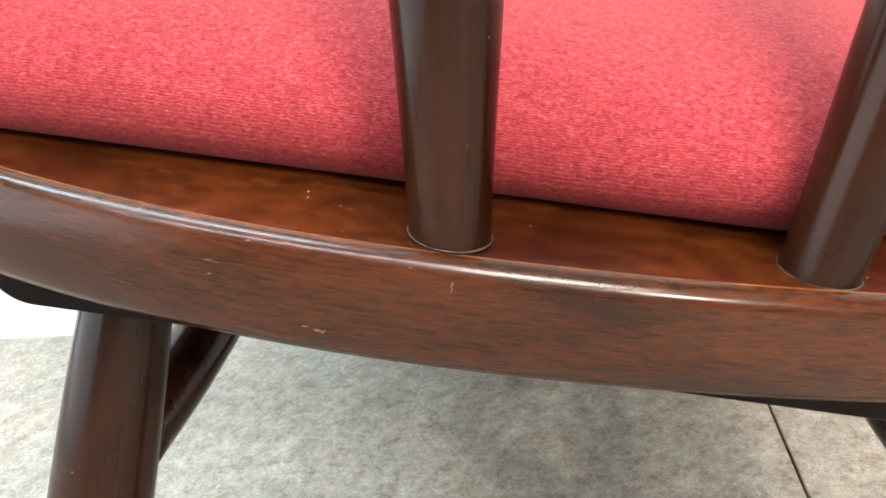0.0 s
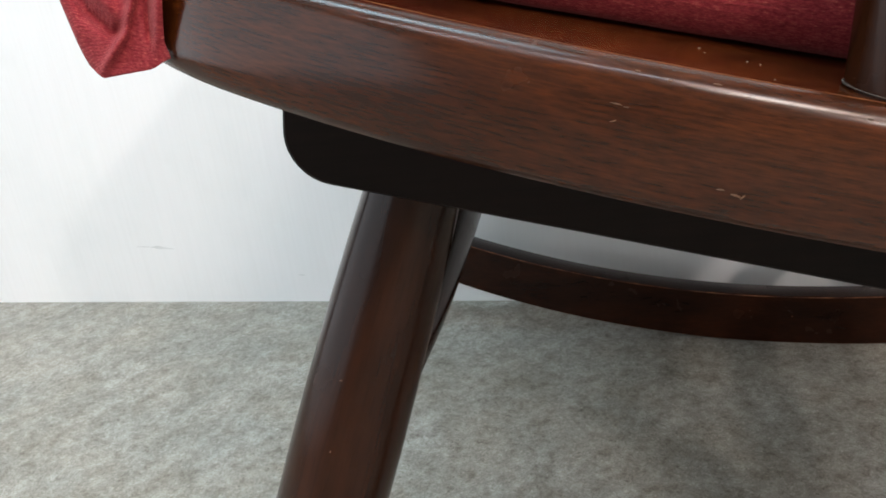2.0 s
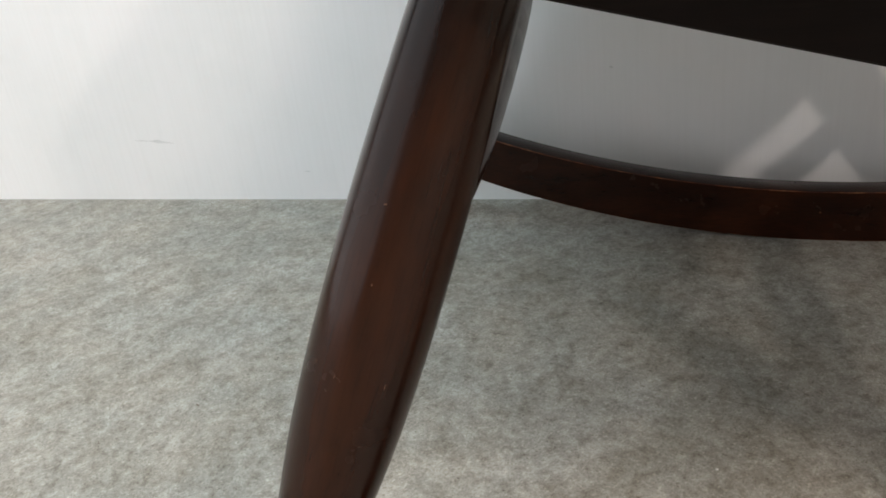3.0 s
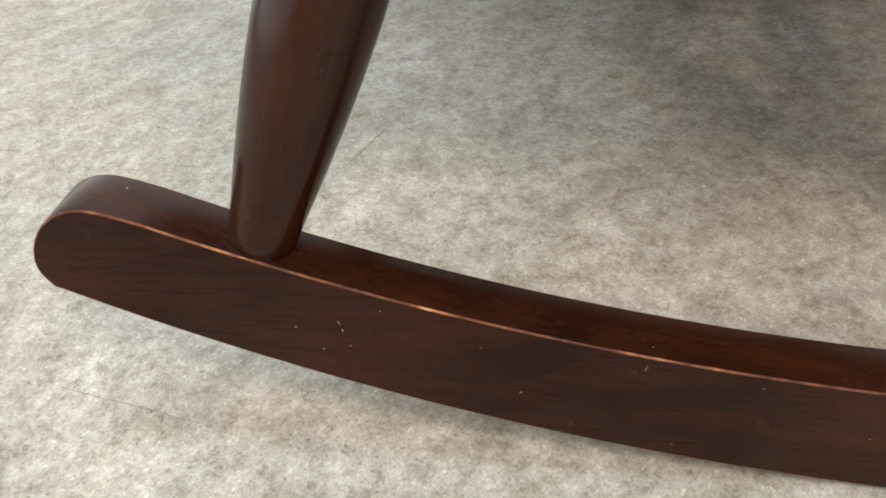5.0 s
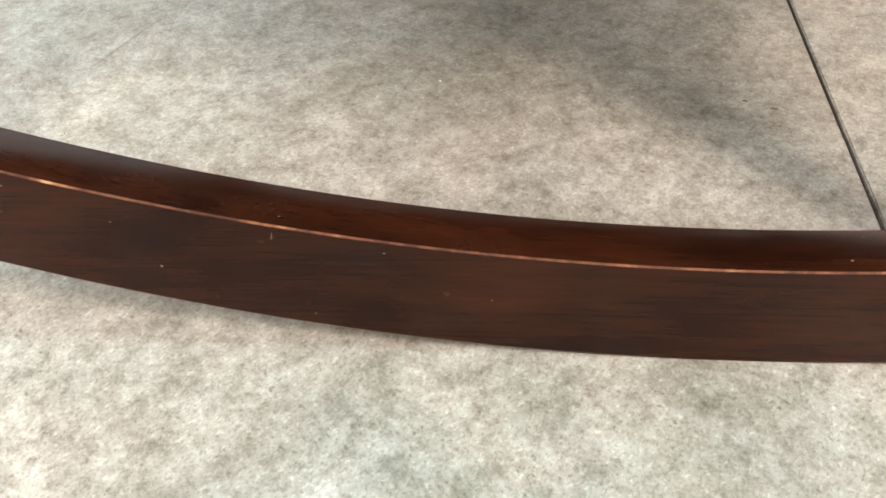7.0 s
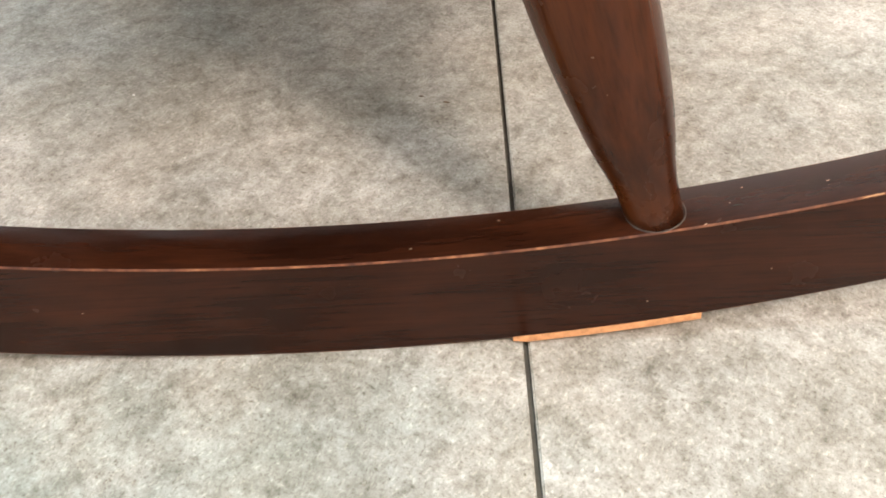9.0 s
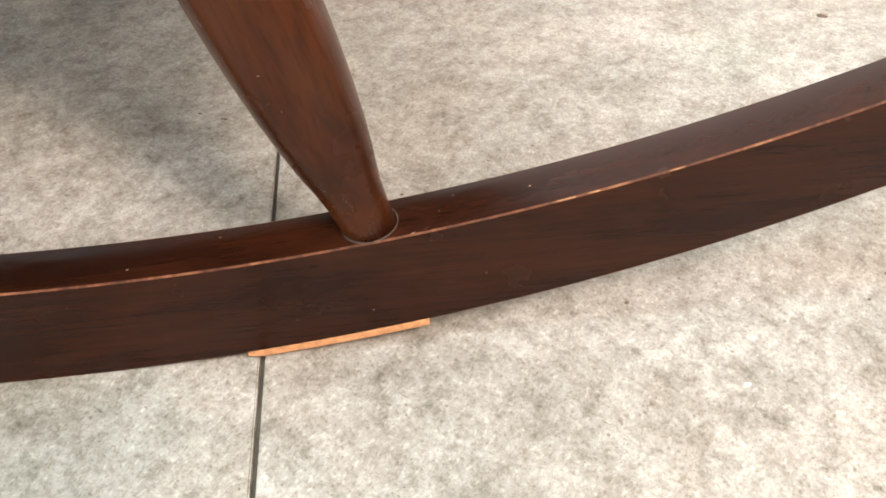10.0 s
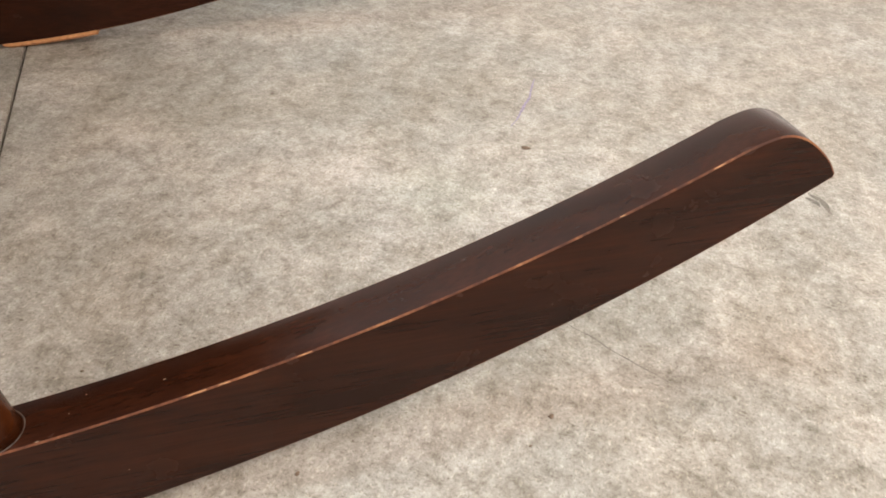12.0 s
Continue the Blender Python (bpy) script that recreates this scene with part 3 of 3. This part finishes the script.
def skirt():
    """The cover's front, drawn down over the seat's front edge."""
    path = [Vector(p) for p in ((-0.2620, 0.2850), (-0.2680, 0.2900), (-0.2720, 0.2990), (-0.2740, 0.3100), (-0.2760, 0.33), (-0.28, 0.40), (-0.282, 0.536))]
    fine = []
    for i in range(len(path) - 1):
        for s in np.linspace(0, 1, 9)[:-1]:
            fine.append(path[i].lerp(path[i + 1], s))
    fine.append(path[-1])
    half = len(fine)
    fine += [Vector((p.x, FAR - p.y)) for p in reversed(fine[:-1])]
    length = [0.0]
    for p, q in zip(fine, fine[1:]):
        length.append(length[-1] + (q - p).length)
    rows = 26
    outer = []
    for j in range(rows + 1):
        v = j / rows
        ring = []
        for i, p in enumerate(fine):
            s = min(length[i], length[-1] - length[i])
            flip = 1 if i < half else -1
            top = 0.004 + 0.040 * min(1, (s / 0.028)) ** 1.5
            hem = -0.0350 - 0.0105 * math.exp(-(((s - 0.043) / 0.013) ** 2)) + 0.16 * max(0, s - 0.060) if s < 0.12 else -0.0254
            h = top + (hem - top) * v
            near = math.exp(-(((s - 0.022) / 0.020) ** 2))
            fold = 0.0034 * math.sin(s * 420 + 2.2 * v + 0.6) * near * (0.25 + 0.9 * v)
            u = v * 1.05
            belly = (0.0095 * math.sin(math.pi * min(1, u)) - 0.006 * v * v) * min(1, s / 0.035)
            way = Vector((-1, -0.25 * flip, 0)) if s > 0.030 else Vector((-0.35 - 0.65 * s / 0.030, -flip * (1 - 0.75 * s / 0.030), 0))
            ring.append(seat_point(p.x, p.y, -h) + way.normalized() * (fold + belly))
        outer.append(ring)
    inner = [[q + Vector((0.0028, 0, 0)) for q in ring] for ring in reversed(outer)]
    verts, faces = loft(outer + inner + outer[:1], closed=False, caps=False)
    return mesh_object("cover_fold", verts, faces, [FABRIC])


child(skirt(), cushion, "folded corner of the cover hanging over the front edge")

def along(points, x):
    """Straight steps through (x, y) pairs in rising x."""
    xs, ys = [p[0] for p in points], [p[1] for p in points]
    soft = (xs[-1] - xs[0]) * 0.03
    return float(np.mean(np.interp([x + soft * k for k in (-1.5, -1, -0.5, 0, 0.5, 1, 1.5)], xs, ys)))


def off_line(u, w, line):
    """Distance from (u, w) to a bent line, and the share of its length there."""
    best, share = 9.0, 0.0
    for i, (p, q) in enumerate(zip(line, line[1:])):
        a, d = Vector(p), Vector(q) - Vector(p)
        k = max(0.0, min(1.0, (Vector((u, w)) - a).dot(d) / d.length_squared))
        far = (Vector((u, w)) - a - d * k).length
        if far < best:
            best, share = far, (i + k) / (len(line) - 1)
    return best, share


def corner_cloth():
    """The cover's loose corner over the seat's front end, in millimetres across, up and out from the seat's lower corner."""
    o = Vector((-0.2360, 0.2686, 0.4017))
    right, up, out = Vector((0.9796, 0.1507, -0.1329)), Vector((0.0649, 0.3890, 0.9189)), Vector((0.5006, -0.8466, 0.1810))
    left = [(-6, -26.0), (4, -32.0), (17, -37.5), (29, -42.5), (38, -44.5), (50, -43.5), (70, -40)]
    edge = [(-3, -1.5), (0, -0.5), (2, -4.0), (12, -5.0), (22, -5.6), (27, -4.2), (30.5, 0.0), (32.5, 3.0), (35, 3.5), (38, 2.0), (70, 2.0)]
    hem = [(0.0, 0.2), (0.25, -3.2), (0.5, -4.2), (0.75, -5.2), (1.0, -6.2)]
    # bent lines of the folds: points, height, width
    folds = (
        ([(-40, 44), (-37, 29), (-29, 16), (-21, 9), (-17, 10.5)], -6.0, 2.2),
        ([(-43, 36), (-38, 18), (-31, 4)], 2.2, 3.2),
        ([(-25.5, -5.5), (-17, 7.5), (-13.5, 23), (-12, 29)], 4.6, 1.6),
        ([(-10.4, 27), (-9.6, 14), (-8.6, 5)], -3.0, 1.0),
        ([(-6.6, 2), (-7.2, 14), (-7.0, 24), (-4, 29.5), (1.5, 32.5), (5, 32.5)], 3.4, 1.6),
        ([(-17, 35), (-11, 32.5), (-5, 35), (2, 36.5), (6, 36)], -8.0, 2.4),
        ([(-21.5, 52), (-20.5, 40), (-16.5, 34)], -4.5, 1.7),
        ([(-33, 40), (-27, 22), (-20, 14)], 2.6, 2.4),
        ([(-26, 40), (-22, 26), (-17, 16)], -1.6, 1.6),
    )
    cols, rows, wrap = 84, 84, 10
    outer = []
    for j in range(rows + 1):
        v = j / rows
        ring = []
        for i in range(cols + wrap + 1):
            a = min(1.0, i / cols)
            w0 = along(hem, a)
            w0 += 5.0 * max(0.0, (a - 0.86) / 0.14) ** 2.2
            w = 62 + (w0 - 62) * v
            r, l = along(edge, w), along(left, w)
            u = r + (l - r) * a
            d = 6.0 + 0.404 * w + 0.45 * u + 5.0 * math.exp(-((a / 0.10) ** 2)) * min(1, max(0, w / 15)) - 6 * (1 - math.sqrt(max(0.0, 1 - a**6)))
            if w > 34 and u > -18:
                d -= min(18, (w - 34) * 4.0) * min(1, (u + 18) / 5)
            for line, high, wide in folds:
                far, share = off_line(u, w, line)
                taper = min(1, 4 * share + 0.35) * min(1, 4 * (1 - share) + 0.35)
                d += high * taper * math.exp(-((far / wide) ** 2))
            d += 0.5 * noise.noise(Vector((u * 0.16, w * 0.16, 3.0)))
            if i > cols:
                k = (i - cols) / wrap
                u, w, d = u + 6 * k * k, w + 9 * k * v, d - 3 - 26 * k
            ring.append(o + (right * u + up * w + out * d) * 0.001)
        outer.append(ring)
    inner = [[q - out * 0.0014 for q in ring] for ring in reversed(outer)]
    verts, faces = loft(outer + inner + outer[:1], closed=False, caps=False)
    return mesh_object("cover_fold", verts, faces, [FABRIC])


child(corner_cloth(), cushion, "crumpled corner of the cover hanging over the front edge")

# ---- nicks and specks in the lacquer ----
def nick(name, at, way, normal, length, width, material, parent):
    """A shallow raised flake, longer than wide."""
    at, way, normal = Vector(at), Vector(way).normalized(), Vector(normal).normalized()
    side = normal.cross(way).normalized()
    ring = []
    for k in range(9):
        a = 2 * math.pi * k / 9
        f = 0.75 + 0.5 * noise.noise(at * 900 + Vector((k, 0, 0)))
        ring.append(at + way * (length / 2 * f * math.cos(a)) + side * (width / 2 * f * math.sin(a)))
    verts = [p - normal * 0.0003 for p in ring] + [p + normal * 0.00012 for p in ring] + [at + normal * 0.0002]
    faces = [(k, (k + 1) % 9, 9 + (k + 1) % 9, 9 + k) for k in range(9)] + [(9 + k, 9 + (k + 1) % 9, 18) for k in range(9)]
    return child(mesh_object(name, verts, faces, [material]), parent)


near_rocker = next(o for o in chair.children if o.name == "rocker")
# on the outer face: x, z, length and width in mm, degrees from level
for x, z, ln, wd, turn in ((-0.2494, 0.0778, 1.6, 0.6, -20), (-0.2314, 0.0803, 3.0, 0.35, -70), (-0.2304, 0.0766, 1.6, 0.7, 80), (-0.2281, 0.0689, 1.1, 0.9, 0),
                           (-0.2394, 0.0667, 0.9, 0.5, 0), (-0.1601, 0.0472, 1.2, 0.9, 0), (-0.1116, 0.0628, 4.2, 0.35, 78), (-0.0241, 0.0312, 0.8, 0.5, 0),
                           (-0.1756, 0.0697, 0.9, 0.4, 0), (-0.2141, 0.0868, 1.2, 0.35, -15), (-0.0987, 0.0223, 0.9, 0.5, 0), (0.2152, 0.0216, 0.9, 0.5, 0),
                           (-0.0672, 0.0552, 0.9, 0.4, 0), (0.2646, 0.0368, 0.9, 0.4, 20)):
    y = 0.2427 + CAMBER * (z - arc_z(TOP_C, TOP_R, x))
    nick("nick", (x, y, z), (math.cos(radians(turn)), 0, math.sin(radians(turn))), (0, -1, CAMBER), ln / 1000, wd / 1000, CHIP, near_rocker)
# on the top
for x, y, ln, wd in ((0.1164, 0.2496, 1.6, 0.7), (0.1535, 0.2621, 1.6, 0.6), (0.2849, 0.2562, 1.8, 0.5), (0.2532, 0.2615, 1.2, 0.5), (0.2464, 0.2537, 0.9, 0.5),
                     (0.2346, 0.2436, 2.2, 0.7), (-0.1091, 0.2487, 1.2, 0.5), (-0.3140, 0.2600, 0.9, 0.8)):
    nick("nick", (x, y, arc_z(TOP_C, TOP_R, x)), (1, 0.1, (x - 0.085) / 1.03), (-(x - 0.085) / 1.03, 0, 1), ln / 1000, wd / 1000, CHIP, near_rocker)
# on the seat's edge and top
for x, z, ln, wd, turn in ((-0.1140, 0.3829, 2.6, 0.3, 75), (-0.1121, 0.3813, 1.8, 0.3, 80), (-0.0743, 0.3623, 2.0, 0.5, -10), (-0.0706, 0.3605, 3.4, 0.8, -25),
                           (-0.0690, 0.3600, 2.2, 0.4, 40), (-0.0994, 0.3816, 3.6, 0.4, 5), (-0.0293, 0.3695, 3.0, 0.4, 60)):
    nick("scratch", (x, near_edge(x) - 0.0005, z), (math.cos(radians(turn)), 0, math.sin(radians(turn))), (0, -1, 0), ln / 1000, wd / 1000, SCRATCH, seat)
# worn spots along the seat's upper arris and pale scuffs on its edge
for at, normal, ln, wd, turn in (((-0.0929, 0.2227, 0.3931), (0.10, -0.74, 0.66), 2.2, 0.6, -12), ((-0.0854, 0.2212, 0.3903), (0.11, -0.74, 0.66), 1.8, 0.9, -12),
                                 ((-0.0401, 0.2187, 0.3772), (0.11, -0.90, 0.41), 1.6, 0.5, -15), ((-0.0744, 0.2212, 0.3883), (0.12, -0.74, 0.66), 2.6, 0.5, -14),
                                 ((-0.0984, 0.2210, 0.3858), (-0.11, -0.99, 0.07), 4.0, 0.5, -20), ((-0.0960, 0.2208, 0.3848), (-0.11, -0.99, 0.07), 3.0, 0.4, -8),
                                 ((-0.0290, 0.2178, 0.3708), (0.03, -1.0, 0.03), 2.6, 0.9, 60)):
    nick("scratch", at, (math.cos(radians(turn)), 0, math.sin(radians(turn))), normal, ln / 1000, wd / 1000, SCRATCH, seat)
for x, y, ln, wd in ((-0.0060, 0.2508, 1.1, 0.5), (-0.0635, 0.2466, 1.0, 0.3), (-0.0602, 0.2458, 0.9, 0.3), (-0.0748, 0.2548, 1.2, 0.4), (-0.0597, 0.2290, 0.9, 0.5),
                     (-0.0740, 0.2499, 0.9, 0.3), (0.0923, 0.2475, 3.0, 0.4), (0.0940, 0.2454, 2.2, 0.4)):
    nick("dust_speck", seat_point(x, y), (1, 0.4, -K), UP, ln / 1400, wd / 1400, CHIP, seat)


# nicks on the legs and a spindle: place, normal, length and width in mm
legs = [o for o in chair.children if o.name.startswith("leg")]
spindles = [o for o in chair.children if o.name.startswith("spindle")]
FRONT_WAY, REAR_WAY = Vector((0.389, 0.182, 1)), Vector((-0.335, 0.161, 1))
for ob, way, at, normal, ln, wd in (
    (legs[0], Vector((1, 0.2, 0)), (-0.2016, 0.2672, 0.2808), (-0.21, -0.94, 0.29), 2.4, 0.9),
    (legs[0], FRONT_WAY, (-0.2096, 0.2572, 0.2141), (0.48, -0.87, -0.04), 3.0, 0.3),
    (legs[0], FRONT_WAY, (-0.2269, 0.2554, 0.2200), (-0.22, -0.94, 0.24), 2.2, 0.3),
    (legs[0], FRONT_WAY, (-0.2092, 0.2611, 0.2538), (-0.07, -0.97, 0.22), 1.4, 0.7),
    (legs[2], Vector((1, 0.2, 0)), (0.1848, 0.2466, 0.1373), (-0.20, -0.98, 0.02), 2.2, 0.8),
    (legs[2], REAR_WAY, (0.1905, 0.2453, 0.1228), (-0.19, -0.98, -0.01), 1.2, 0.5),
    (spindles[0], Vector((0.138, 0.018, 1)), (-0.0098, 0.2277, 0.4361), (0.73, -0.67, -0.14), 1.1, 0.6),
    (spindles[0], Vector((0.138, 0.018, 1)), (-0.0194, 0.2244, 0.4089), (0.49, -0.87, -0.11), 1.2, 0.4),
):
    nick("nick", at, way, normal, ln / 1000, wd / 1000, SCRATCH, ob)
# a smear of small flakes low on the rear leg
for k in range(6):
    z = 0.0825 - 0.0016 * k + random.uniform(-0.0006, 0.0006)
    c = on_leg((0.2161, 0.2553, 0.060), (-0.335, 0.161), z)
    r = float(np.interp((z - 0.055) / 0.245, (0, 0.07, 0.17), (0.0114, 0.0124, 0.0174)))
    x = -0.0008 + random.uniform(-0.0014, 0.0014)
    out = Vector((x, -math.sqrt(r * r - x * x), 0)).normalized()
    nick("nick", c + out * r, REAR_WAY, out, random.uniform(0.6, 1.3) / 1000, random.uniform(0.25, 0.5) / 1000, GLUE, legs[2])

# bare wood where the rocker's upper arris is chipped: x, length and width in mm
for x, ln, wd in ((0.2967, 12, 0.9), (0.3085, 7, 0.8), (0.3418, 8, 0.6), (0.4768, 4, 0.8), (0.5185, 8, 0.7), (-0.2649, 5, 0.4)):
    t = (x - TOP_C.x) / TOP_R
    nick("chip", (x, 0.2430, arc_z(TOP_C, TOP_R, x) - 0.0003), (1, 0, t), (-t * 0.7, -0.7, 0.7), ln / 1000, wd / 1000, BARE, near_rocker)
nick("chip", (0.5748, 0.2420, 0.1352), (-0.5, 0, 0.86), (0.7, -0.7, 0.2), 0.005, 0.0012, BARE, near_rocker)


def crumb(x, y, ln, wd, high, turn, material, label):
    k, rings = 12, []
    for f, z in ((1.0, 0.0), (0.96, high * 0.4), (0.6, high * 0.9), (0.1, high)):
        ring = []
        for i in range(k):
            a = 2 * math.pi * i / k
            g = f * (0.8 + 0.5 * noise.noise(Vector((x * 90 + math.cos(a), y * 90 + math.sin(a), 1))))
            p = Vector((ln / 2 * g * math.cos(a), wd / 2 * g * math.sin(a), z))
            ring.append(Matrix.Translation((x, y, 0)) @ Matrix.Rotation(radians(turn), 4, "Z") @ p)
        rings.append(ring)
    return tagged(mesh_object("crumb", *loft(rings), [material]), label, "crumb", "crumbs on the floor")


for x, y, ln, wd, high, turn in ((0.543, 0.496, 9, 4.5, 1.6, -30), (0.462, 0.249, 4, 3, 0.8, 10), (0.333, 0.248, 3.5, 2.2, 0.8, 40), (0.119, 0.439, 4, 1.2, 0.7, -10),
                                 (0.134, 0.431, 6, 1.2, 0.7, -15), (-0.453, 0.522, 5, 1.4, 0.7, -35), (0.235, 0.343, 2.5, 1.5, 0.6, 0), (0.445, 0.234, 2.2, 1.6, 0.6, 0)):
    crumb(x, y, ln / 1000, wd / 1000, high / 1000, turn, DIRT, "small dark brown crumb of dirt on the tile floor")
for x, y, ln, wd, high, turn in ((0.370, 0.194, 4.5, 3.0, 0.5, 20), (-0.064, 0.459, 2.2, 1.6, 0.5, 0)):
    crumb(x, y, ln / 1000, wd / 1000, high / 1000, turn, PALE, "small pale crumb lying on the tile floor")


def floor_mark(name, points, width, material, label):
    """A thin mark on the tiles, as a flat ribbon that thins out to its ends."""
    pts = [Vector((*p, 0)) for p in points]
    verts, faces = [], []
    n = 16
    for i in range(n + 1):
        s = i / n
        j = min(len(pts) - 2, int(s * (len(pts) - 1)))
        p = pts[j].lerp(pts[j + 1], s * (len(pts) - 1) - j)
        d = (pts[j + 1] - pts[j]).normalized()
        side = Vector((-d.y, d.x, 0))
        w = width * (0.3 + 0.7 * math.sin(math.pi * s)) * (0.7 + 0.5 * noise.noise(p * 300))
        p = p + side * 0.0015 * noise.noise(p * 60)
        verts += [p + side * w / 2 + Vector((0, 0, 0.0002)), p - side * w / 2 + Vector((0, 0, 0.0002))]
    faces = [(2 * i, 2 * i + 1, 2 * i + 3, 2 * i + 2) for i in range(n)]
    return child(mesh_object(name, verts, faces, [material]), floor, label)


def wall_mark(points, width):
    """A faint smudge on the wall, through (x, z) points."""
    pts = [Vector((x, 0.904 - 0.0958 * (x + 0.264) - 0.0003, z)) for x, z in points]
    verts, n = [], 14
    for i in range(n + 1):
        k = i / n * (len(pts) - 1)
        j = min(len(pts) - 2, int(k))
        p = pts[j].lerp(pts[j + 1], k - j)
        w = width * math.sin(math.pi * (0.06 + 0.88 * i / n)) * (0.6 + 0.6 * noise.noise(p * 120))
        verts += [p + Vector((0, 0, w / 2)), p - Vector((0, 0, w / 2))]
    faces = [(2 * i, 2 * i + 1, 2 * i + 3, 2 * i + 2) for i in range(n)]
    return child(mesh_object("smudge", verts, faces, [WALL_SMUDGE]), bpy.data.objects["wall_north"], "faint grey smudge")


wall_mark([(-0.702, 0.0800), (-0.673, 0.0785), (-0.648, 0.0755)], 0.0050)
wall_mark([(-0.483, 0.0370), (-0.474, 0.0365)], 0.0040)
wall_mark([(-0.122, 0.1485), (-0.118, 0.1480)], 0.0040)
floor_mark("pen_mark", [(0.544, 0.528), (0.572, 0.566), (0.592, 0.600)], 0.0034, VIOLET, "faint violet pen mark")
floor_mark("floor_scratch", [(0.496, 0.312), (0.512, 0.285), (0.535, 0.248)], 0.0012, SCUFF, "fine dark scratch")
floor_mark("floor_scratch", [(-0.299, 0.470), (-0.283, 0.512), (-0.268, 0.546)], 0.0012, SCUFF, "fine dark scratch")
floor_mark("floor_scratch", [(-0.060, 0.537), (-0.030, 0.524), (-0.009, 0.514)], 0.0010, SCUFF, "fine dark scratch")
floor_mark("floor_scratch", [(-0.400, 0.268), (-0.360, 0.259), (-0.310, 0.250)], 0.0006, SMUDGE, "fine dark scratch")
floor_mark("stain", [(0.7152, 0.3900), (0.7183, 0.3801), (0.7150, 0.3640)], 0.0070, SMUDGE, "dark smudge")
floor_mark("stain", [(0.7105, 0.3860), (0.7135, 0.3800), (0.7125, 0.3740)], 0.0050, SMUDGE, "dark smudge")

# ---- floor tiles, last ----
TW, JOINT = 1.2, 0.0024
TURN_T = Matrix.Translation((0.1655, 0.32, 0)) @ Matrix.Rotation(math.atan(-0.0239), 4, "Z")


def tile_mesh():
    bm = bmesh.new()
    bmesh.ops.create_cube(bm, size=1)
    h = (TW - JOINT) / 2
    for v in bm.verts:
        v.co = Vector((v.co.x * 2 * h, v.co.y * 2 * h, (v.co.z - 0.5) * 0.012))
    bmesh.ops.bevel(bm, geom=[e for e in bm.edges if all(v.co.z > -0.001 for v in e.verts)], offset=0.0008, segments=2, affect="EDGES")
    me = bpy.data.meshes.new("tile")
    bm.to_mesh(me)
    bm.free()
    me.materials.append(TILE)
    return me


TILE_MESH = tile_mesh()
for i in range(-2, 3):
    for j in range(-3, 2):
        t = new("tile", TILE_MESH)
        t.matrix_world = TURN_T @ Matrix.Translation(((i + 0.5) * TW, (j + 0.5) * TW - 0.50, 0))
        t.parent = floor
